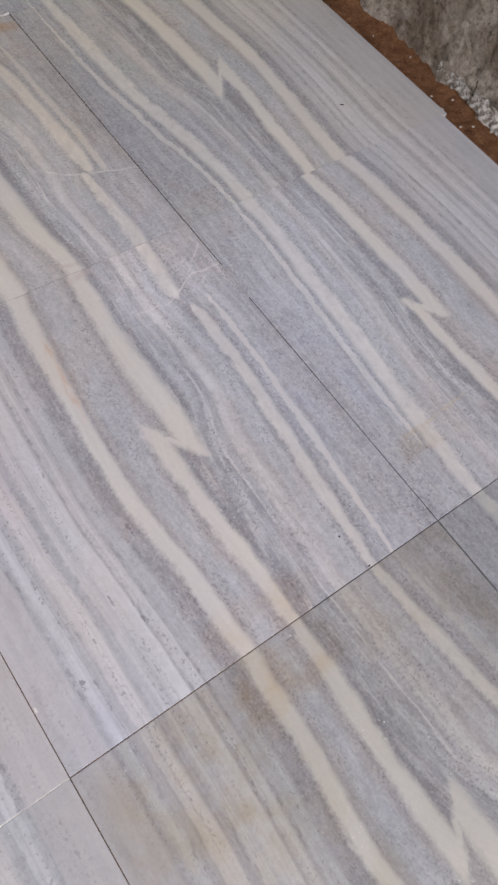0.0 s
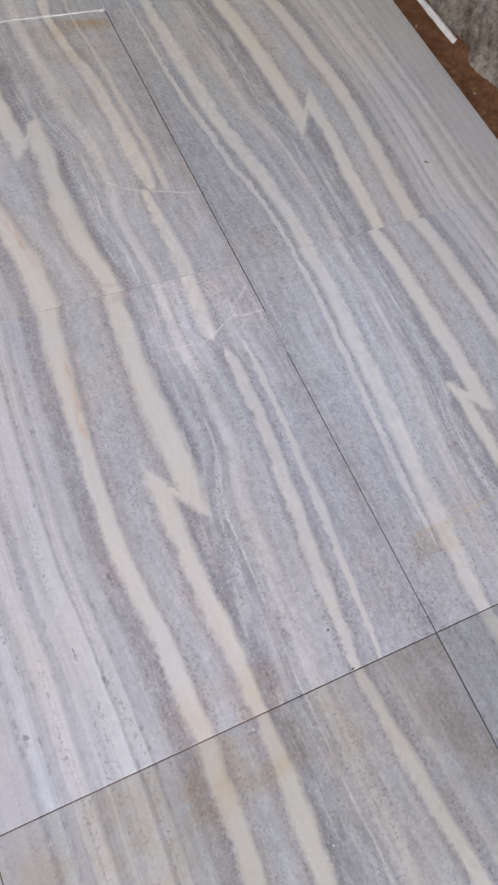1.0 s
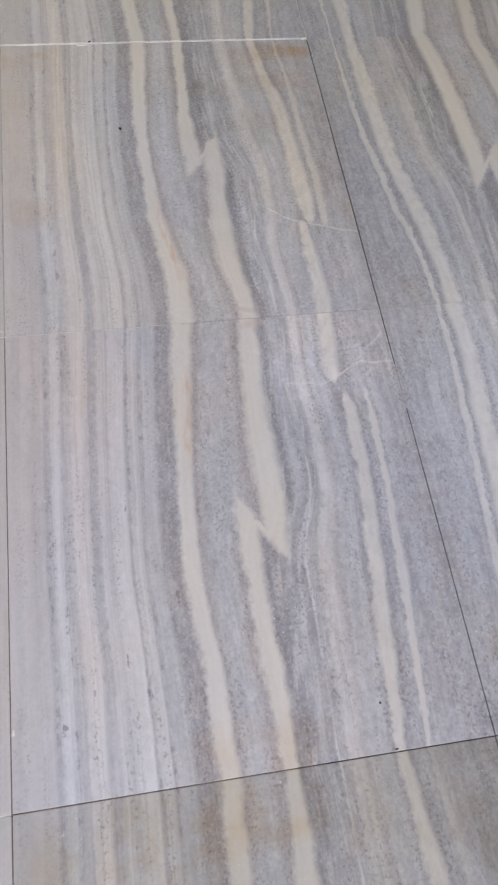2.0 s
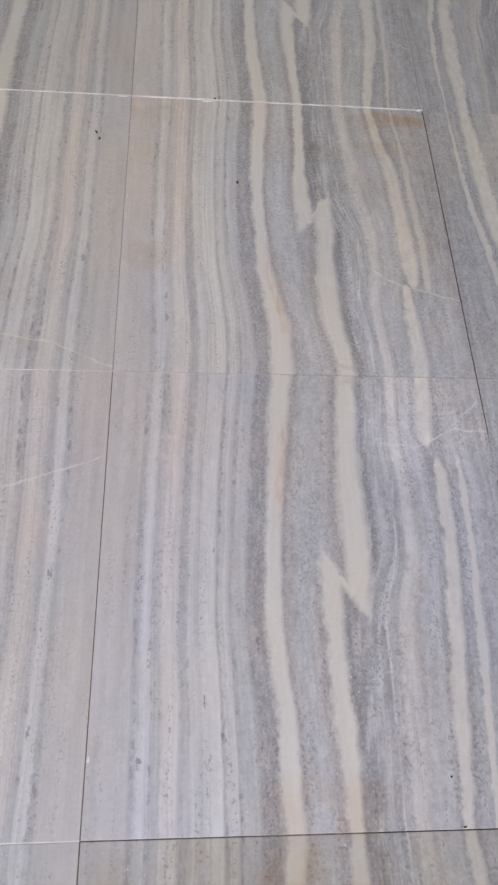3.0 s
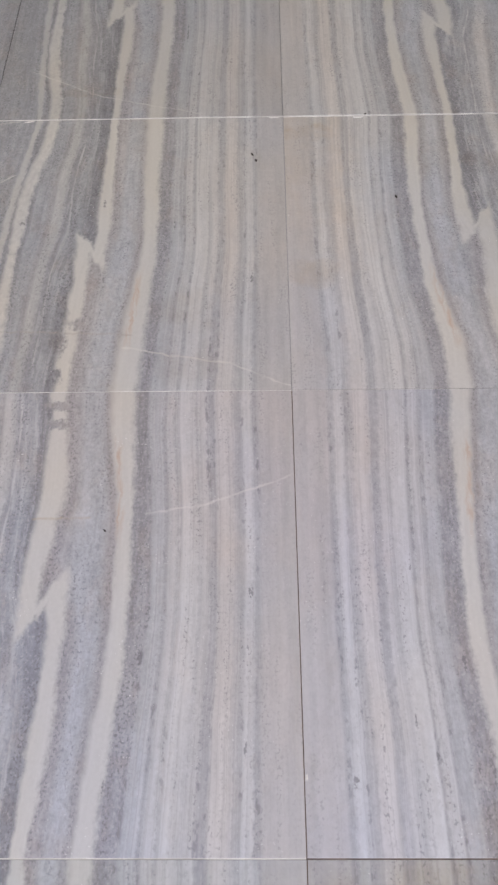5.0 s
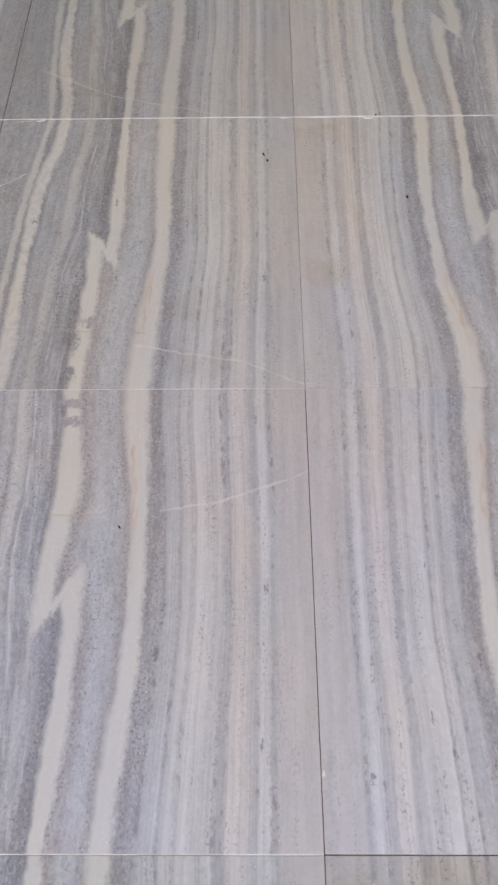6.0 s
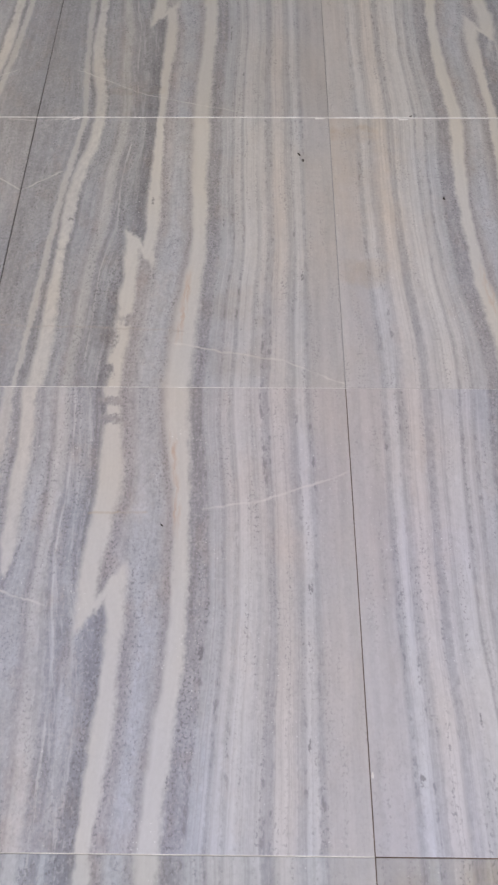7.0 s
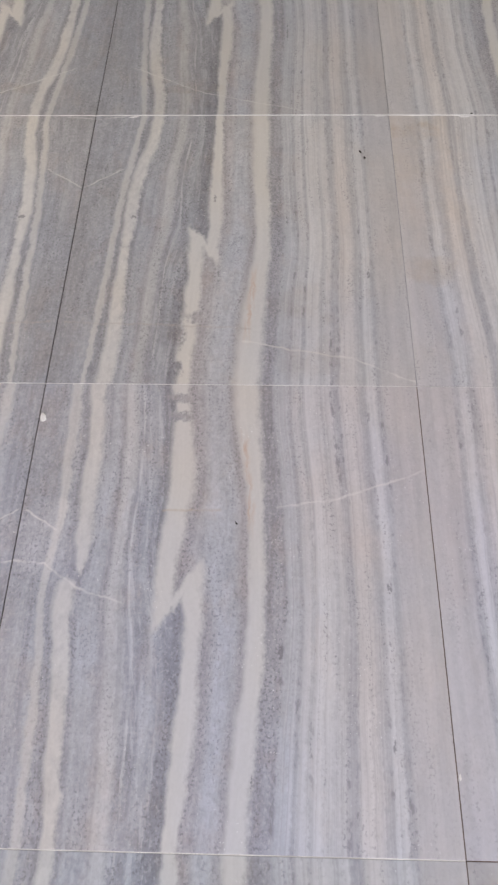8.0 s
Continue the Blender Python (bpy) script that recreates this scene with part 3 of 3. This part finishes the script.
# ---- the shell of the room ----
# the west and south openings are assumed, to hold the added daylight
bm = bmesh.new()
wall_with_opening(bm, "x", WEST - .2, .2, SOUTH - .2, NORTH + .2, -.25, 2.05, .8, 2.5)
structure("wall_west", bm, M_PLASTER, "grey cement-rendered wall with a wide unglazed window opening", "wall")
bm = bmesh.new()
wall_with_opening(bm, "y", SOUTH - .2, .2, WEST, EAST + .25, -1.05, 1.55, .9, 2.6)
structure("wall_south", bm, M_PLASTER, "grey cement-rendered wall with a wide unglazed window opening", "wall")
bm = bmesh.new()
box(bm, (WEST, NORTH, BED - .2), (EAST + .25, NORTH + .2, HIGH))
structure("wall_north", bm, M_PLASTER, "plain grey cement-rendered wall", "wall")
bm = bmesh.new()
box(bm, (WEST - .2, SOUTH - .2, HIGH), (EAST + .25, NORTH + .2, HIGH + .15))
structure("ceiling", bm, M_CEILING, "bare pale concrete ceiling slab", "ceiling")
bm = bmesh.new()
bmesh.ops.create_grid(bm, x_segments=8, y_segments=8, size=1500, matrix=Matrix.Translation((0, 0, BED - .205)))
structure("ground", bm, M_GROUND, "bare brown earth outside the building", "ground")


def rough_wall():
    """The unplastered wall beside the floor: an uneven face on a thick core."""
    bm = bmesh.new()
    ys = np.concatenate([np.linspace(SOUTH, -.6, 30, endpoint=False), np.linspace(-.6, 1.3, 200, endpoint=False), np.linspace(1.3, NORTH, 25)])
    zs = np.concatenate([np.linspace(BED - .2, BED - .05, 3, endpoint=False), np.linspace(BED - .05, .42, 52, endpoint=False), np.linspace(.42, HIGH, 30)])
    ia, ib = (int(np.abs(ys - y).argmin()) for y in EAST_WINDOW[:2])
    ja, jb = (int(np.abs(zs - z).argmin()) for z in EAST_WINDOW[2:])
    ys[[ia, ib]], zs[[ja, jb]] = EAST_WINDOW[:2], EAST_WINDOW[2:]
    grid = []
    for y in ys:
        row = []
        for z in zs:
            p = Vector((0, y, z))
            calm = .35 + .65 * min(1.0, max(0.0, (z - .02) / .15))
            d = calm * (.005 * noise.fractal(p * 9, 1.0, 2.0, 4) + .006 * max(0.0, noise.noise(p * 3.1 + Vector((5, 0, 0)))))
            d += .0060 * noise.fractal(p * 46, 0.8, 2.0, 4)
            # vertical splits where two stones meet
            for yc in (.158, .04, .63, -.31):
                d -= .012 * math.exp(-((y - yc - .03 * noise.noise(p * 14)) / .005) ** 2) * (1 if z > .04 else .2)
            low = min(1.0, max(0.0, (.24 - y) / .30))
            foot = (.024 + .022 * low) * math.exp(-((z - BED) / .055) ** 2)
            row.append(bm.verts.new((EAST - d - foot * (.6 + noise.noise(p * 12)), y, z)))
        grid.append(row)
    for i in range(len(ys) - 1):
        for j in range(len(zs) - 1):
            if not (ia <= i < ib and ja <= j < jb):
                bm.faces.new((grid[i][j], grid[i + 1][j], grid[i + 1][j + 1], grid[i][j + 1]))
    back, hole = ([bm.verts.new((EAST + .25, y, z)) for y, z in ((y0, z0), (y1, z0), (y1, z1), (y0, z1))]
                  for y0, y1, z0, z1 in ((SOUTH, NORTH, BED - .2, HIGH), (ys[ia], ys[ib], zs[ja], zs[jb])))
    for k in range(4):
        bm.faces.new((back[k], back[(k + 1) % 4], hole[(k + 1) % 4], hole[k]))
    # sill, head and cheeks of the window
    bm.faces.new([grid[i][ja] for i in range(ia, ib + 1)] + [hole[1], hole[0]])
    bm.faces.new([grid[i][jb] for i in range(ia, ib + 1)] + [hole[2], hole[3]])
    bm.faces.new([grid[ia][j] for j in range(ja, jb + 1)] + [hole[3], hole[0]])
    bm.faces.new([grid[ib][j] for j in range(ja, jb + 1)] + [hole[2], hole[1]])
    bm.faces.new([r[0] for r in grid] + [back[1], back[0]])
    bm.faces.new([r[-1] for r in grid] + [back[2], back[3]])
    bm.faces.new(grid[0] + [back[3], back[0]])
    bm.faces.new(grid[-1] + [back[2], back[1]])
    return structure("wall_east", bm, M_WALL, "rough stained cement and stone wall with an unglazed window", "wall", smooth=True)


rough_wall()


def dirt_strip():
    """Loose earth in the open gap between the slabs and the wall."""
    bm = bmesh.new()
    xs = np.linspace(EDGE - .03, EAST + .03, 26)
    ys = np.concatenate([np.linspace(SOUTH, -.6, 60, endpoint=False), np.linspace(-.6, 1.3, 300, endpoint=False), np.linspace(1.3, NORTH, 50)])
    grid = []
    for y in ys:
        row = []
        for x in xs:
            p = Vector((x, y, 0))
            rise = .022 * max(0.0, (x - EDGE - .06) / .08) ** 1.5
            z = -.022 + rise * (.7 + .6 * noise.noise(p * 7)) + .0032 * noise.fractal(p * 60, 0.8, 2.0, 4) + .003 * noise.noise(p * 14)
            row.append(bm.verts.new((x, y, z if x > EDGE - .014 else -.026)))
        grid.append(row)
    for i in range(len(ys) - 1):
        for j in range(len(xs) - 1):
            bm.faces.new((grid[i][j], grid[i][j + 1], grid[i + 1][j + 1], grid[i + 1][j]))
    ob = new("dirt_strip", mesh_of("dirt_strip", bm, M_SOIL, True))
    return tagged(ob, "loose reddish-brown sand between the marble edge and the wall", "sand", kind="stuff")


dirt_strip()


def lump_mesh(bm, at, size, squash=.6, detail=2, seed=0.0):
    """One irregular crumb of mortar or grit."""
    made = bmesh.ops.create_icosphere(bm, subdivisions=detail, radius=1.0)
    turn = Euler((seed * 1.7, seed * 2.3, seed * 3.1)).to_matrix()
    for v in made["verts"]:
        d = 1 + .45 * noise.fractal(v.co * 1.3 + Vector((seed * 9.1, seed, 0)), 1.0, 2.0, 3)
        q = turn @ (v.co * d)
        v.co = Vector((at[0] + q.x * size, at[1] + q.y * size, at[2] + q.z * size * squash))


# pale mortar droppings smeared against the foot of the wall
rng = random.Random(4)


def mortar_patch(width, height):
    """A flaky smear of mortar: an uneven crust with crumbs on it."""
    bm = bmesh.new()
    n, m = 44, 34
    grid = []
    for i in range(n + 1):
        row = []
        for j in range(m + 1):
            a, b = 2 * i / n - 1, 2 * j / m - 1
            p = Vector((a * width * 30, b * height * 30, width * 900))
            edge = 1 - (a * a + b * b) ** .5 + .75 * noise.fractal(p * 2.1, 0.8, 2.0, 5)
            lift = max(-1.6, min(.55, edge * 2.6)) * .8 + .10 * noise.fractal(p * 5.0, 1.0, 2.0, 3)
            row.append(bm.verts.new((-.0055 * lift, a * width, b * height)))
        grid.append(row)
    for i in range(n):
        for j in range(m):
            bm.faces.new((grid[i][j], grid[i][j + 1], grid[i + 1][j + 1], grid[i + 1][j]))
    for _ in range(12):
        a, r = rng.uniform(0, 6.28), rng.uniform(.1, .95)
        lump_mesh(bm, (-.005, math.cos(a) * r * width, math.sin(a) * r * height), rng.uniform(.0008, .0022), .9, 2, rng.uniform(0, 30))
    return bm


for y, z, wide, high in ((.135, .006, .022, .014), (.100, .000, .024, .017), (.062, .002, .020, .013), (.030, .000, .024, .014),
                         (-.012, .006, .022, .020), (-.055, .000, .030, .024), (-.10, .004, .026, .026), (-.15, .000, .030, .024)):
    ob = new("mortar_patch", mesh_of("mortar_patch", mortar_patch(wide, high), M_SMEAR, True))
    low = min(1.0, max(0.0, (.24 - y) / .30))
    ob.matrix_world = pose(1.687 - .022 * low, y, z, 0, 28, 0)
    tagged(ob, "crumbly whitish mortar smear stuck at the wall foot", "mortar", "mortar droppings along the wall")

for k, (x, y, size) in enumerate(((1.583, .030, .0070), (1.598, .085, .0032), (1.64, .045, .0028), (1.622, .36, .0022), (1.585, -.045, .0034),
                                  (1.617, -.06, .0038), (1.652, .235, .0026), (1.60, .645, .0022), (1.645, -.10, .0040))):
    bm = bmesh.new()
    lump_mesh(bm, (0, 0, 0), size, .7, 2, k * 1.3 + 2)
    ob = new("mortar_crumb", mesh_of("mortar_crumb", bm, M_MORTAR, True))
    ob.location = (x, y, -.017 + max(0, x - 1.635) * .25 + size * .3)
    tagged(ob, "small pale mortar crumb lying on the sand", "crumb", "crumbs in the sand")

# a sawn strip of white marble leans in the gap
bm = bmesh.new()
box(bm, (-.0065, -.21, -.0075), (.0065, .21, .0075))
bmesh.ops.bevel(bm, geom=bm.edges[:], offset=.0015, segments=2, affect="EDGES")
bmesh.ops.subdivide_edges(bm, edges=[e for e in bm.edges if e.calc_length() > .2], cuts=24)
for v in bm.verts:
    v.co += Vector((.0012, .0, .0012)) * noise.noise(v.co * 40)
strip = new("marble_offcut", mesh_of("marble_offcut", bm, M_OFFCUT))
strip.matrix_world = pose(1.664, .762, -.006, 0, 20, 1.5)
tagged(strip, "narrow sawn white marble offcut lying on the sand by the wall", "offcut")

# ---- small things on the slabs ----
def twig():
    """A short dark stick that leans on the foot of the wall."""
    bm = bmesh.new()
    rings = []
    for k in range(9):
        f = k / 8
        r = .0021 * (1 - .45 * f) * (1 + .2 * math.sin(9 * f))
        c = Vector((.0015 * math.sin(5 * f), .0012 * math.sin(8 * f), .040 * f))
        rings.append([bm.verts.new(c + Vector((r * math.cos(a), r * math.sin(a), 0))) for a in (0, 1.05, 2.09, 3.14, 4.19, 5.24)])
    for lo, hi in zip(rings, rings[1:]):
        for i in range(6):
            bm.faces.new((lo[i], lo[(i + 1) % 6], hi[(i + 1) % 6], hi[i]))
    bm.faces.new(rings[0][::-1])
    bm.faces.new(rings[-1])
    ob = new("twig", mesh_of("twig", bm, M_DARKBIT, True))
    ob.matrix_world = pose(1.668, .012, .010, -8, 14, 0)
    return tagged(ob, "short dark twig leaning against the rough wall", "twig")


twig()

def grit(name, at, size, turn, label, material=M_DARKBIT, stretch=1.8, squash=.5):
    bm = bmesh.new()
    lump_mesh(bm, (0, 0, 0), size, squash, 2, at[0] * 31 + at[1] * 17)
    for v in bm.verts:
        v.co.x *= stretch
    ob = new(name, mesh_of(name, bm, material, True))
    ob.matrix_world = pose(at[0], at[1], at[2] + size * squash * .6, 0, 0, turn)
    return tagged(ob, label, "grit", "grit on the floor")


grit("grit", (-.080, .702, 0), .0022, 120, "dark splinter of grit lying on the marble", stretch=2.6)
grit("grit", (-.070, .679, 0), .0024, 100, "dark splinter of grit lying on the marble", stretch=2.0)
grit("grit", (.265, .548, 0), .0024, 95, "dark crumb of grit lying on the marble", stretch=2.2)
grit("grit", (.583, -.766, 0), .0014, 40, "dark crumb of grit lying on the marble", stretch=1.4)
grit("grit", (.594, -.838, 0), .0013, 12, "dark crumb of grit caught at a joint", stretch=2.4)
grit("grit", (1.335, .155, 0), .0018, -40, "dark splinter of grit lying on the marble", stretch=3.5)
grit("grit", (-.357, -.307, 0), .0013, 125, "dark splinter of grit lying on the marble", stretch=2.8)
grit("grit", (.213, .846, .001), .0022, 20, "dark crumb of grit caught at a joint")
grit("chip_filling", (.004, -.730, -.001), .0032, 85, "pale cement filling in a chipped slab edge", M_JOINT_PALE, 2.2, .25)
grit("chip_filling", (-.752, -.082, -.001), .0060, 95, "white cement filling in a chipped slab edge", M_JOINT_PALE, 1.8, .25)
grit("chip_filling", (.752, .842, -.001), .0050, 20, "white cement filling in a chipped slab corner", M_JOINT_PALE, 1.5, .3)
grit("chip_filling", (-.020, .840, -.001), .0045, 5, "white cement filling in a chipped slab edge", M_JOINT_PALE, 3.5, .2)
grit("chip_filling", (.195, .838, -.001), .0040, 5, "white cement filling in a chipped slab edge", M_JOINT_PALE, 4.5, .2)
grit("chip_filling", (-.66, .836, -.001), .0040, 5, "white cement filling in a chipped slab edge", M_JOINT_PALE, 5.0, .2)

# ---- the floor: a mortar bed, the slabs on it, and the joints between them ----
bm = bmesh.new()
box(bm, (WEST, SOUTH, BED - .18), (EDGE - .028, NORTH, BED))
floor = structure("floor", bm, M_BED, "polished grey and cream veined marble slab floor, book-matched", "floor")

GAP = .0011                   # half the joint
COLUMNS = [(-4 * W, -3 * W, -4 * W, 1), (-3 * W, -2 * W, -2 * W, -1), (-2 * W, -W, -2 * W, 1), (-W, 0, 0, -1), (0, W, 0, 1), (W, EDGE, 2 * W, -1)]
ROWS = [(-4 * L, -3 * L, -4 * L, 1), (-3 * L, -2 * L, -2 * L, -1), (-2 * L, -L, -2 * L, 1), (-L, 0, 0, -1), (0, L, 0, 1), (L, 2 * L, 2 * L, -1), (2 * L, 3 * L, 2 * L, 1), (3 * L, 3.78 * L, 4 * L, -1), (-5 * L, -4 * L, -4 * L, -1), (-5.44 * L, -5 * L, -6 * L, 1)]
BLOCKS = {(3, 4): "d", (3, 3): "b", (4, 4): "c", (4, 3): "a", (5, 4): "f", (5, 3): "e", (3, 5): "g", (4, 5): "h", (4, 2): "k", (3, 2): "m", (5, 2): "n", (2, 4): "d", (2, 3): "b", (2, 5): "g"}
LIFT = {(4, 5): .0012, (3, 5): .0010, (4, 4): -.0006, (3, 3): -.0004, (4, 2): -.0008, (2, 3): -.0005, (2, 4): .0004}


def slab(col, row):
    """One marble slab with eased edges, resting on the mortar bed."""
    x0, x1, ox, sx = COLUMNS[col]
    y0, y1, oy, sy = ROWS[row]
    if col == 5 and y0 < -.01:
        x1 -= .015            # these were cut a little shorter
    block = BLOCKS.get((col, row)) or ("c" if 4 <= row < 8 else "a") if col >= 4 else BLOCKS.get((col, row)) or ("d" if 4 <= row < 8 else "b")
    if col == 5 and (col, row) not in BLOCKS:
        block = "f" if 4 <= row < 8 else "e"
    top = LIFT.get((col, row), 0.0)
    e, cx, cy = .0004 if col == 5 else .0007, (x0 + x1) / 2, (y0 + y1) / 2
    gx0, gx1 = (GAP * (.75 if abs(x) < .01 else 1.0) for x in (x0, x1))
    gy0, gy1 = (GAP * (.2 if col == 5 and y > -.1 else 1.5 if abs(y - L) < .01 else .5 if abs(y) < .01 else .8) for y in (y0, y1))
    xa, xb, ya, yb = x0 + gx0 - cx, x1 - gx1 - cx, y0 + gy0 - cy, y1 - gy1 - cy
    bm = bmesh.new()
    rings = []
    for z, inset in ((BED, 0), (top - e, 0), (top - e * .3, e * .3), (top, e)):
        rings.append([bm.verts.new((x, y, z)) for x, y in ((xa + inset, ya + inset), (xb - inset, ya + inset), (xb - inset, yb - inset), (xa + inset, yb - inset))])
    for lo, hi in zip(rings, rings[1:]):
        for i in range(4):
            bm.faces.new((lo[i], lo[(i + 1) % 4], hi[(i + 1) % 4], hi[i]))
    bm.faces.new(rings[-1])
    bm.faces.new(rings[0][::-1])
    layer = bm.loops.layers.uv.new("slab")
    for f in bm.faces:
        for lp in f.loops:
            lp[layer].uv = (sx * (lp.vert.co.x + cx - ox) / W, sy * (lp.vert.co.y + cy - oy) / L)
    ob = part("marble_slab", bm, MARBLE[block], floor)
    ob.location = (cx, cy, 0)


for col in range(len(COLUMNS)):
    for row in range(len(ROWS)):
        slab(col, row)


def joint(x0, y0, x1, y1, depth, pale):
    """The filling of one joint, a little under the slabs' faces."""
    bm = bmesh.new()
    h = GAP * .96 * (.2 if pale == 4 else (1.5 if abs(y0 - L) < .01 else .5 if abs(y0) < .01 else .8) if abs(x1 - x0) > abs(y1 - y0) else (.75 if abs(x0) < .01 else 1.0))
    if abs(x1 - x0) > abs(y1 - y0):
        box(bm, (x0, y0 - h, BED + .001), (x1, y0 + h, -depth))
    else:
        box(bm, (x0 - h, y0, BED + .001), (x0 + h, y1, -depth))
    part("joint_filling", bm, (M_JOINT_DARK, M_JOINT_PALE, M_JOINT_BROWN, M_JOINT_GREY, M_JOINT_GREY, M_JOINT_SLATE)[pale], floor)


# across the veins: (y, from column, to column, depth, pale)
for y, xa, xb, depth, pale in ((-2 * L, -4 * W, EDGE - .015, .002, False), (-L, -4 * W, 0, .0006, True), (-L, 0, .6 * W, .0012, 2), (-L, .6 * W, EDGE - .015, .0020, False), (0, -4 * W, -.12 * W, .0006, True),
                               (0, -.12 * W, .45 * W, .0010, True), (0, .45 * W, W, .0008, 3), (0, W, EDGE - .015, .0007, 4),
                               (L, -4 * W, W, .0002, True), (L, W, EDGE, .0008, 4), (2 * L, -4 * W, EDGE, .001, True)):
    joint(xa + .0012, y, xb - .0012, y, depth, pale)
for x, ya, yb, depth, pale in ((0, -2 * L, -L, .0012, 2), (0, -L, 0, .0010, 2), (0, 0, .55 * L, .0005, 3), (0, .55 * L, L, .0004, 3), (0, L, 2 * L, .0006, 3),
                               (W, -2 * L, -L, .0035, False), (W, -L, -.28 * L, .0010, 5), (W, -.28 * L, -.16 * L, .0001, 3), (W, -.16 * L, 0, .0012, False), (W, 0, L, .0025, False), (W, L, 2 * L, .001, True),
                               (-W, -2 * L, -L, .0025, False), (-W, -L, 0, .003, False), (-W, 0, L, .0028, False), (-W, L, 2 * L, .0025, False), (-2 * W, -2 * L, 2 * L, .002, False)):
    joint(x, ya + .0012, x, yb - .0012, depth, pale)
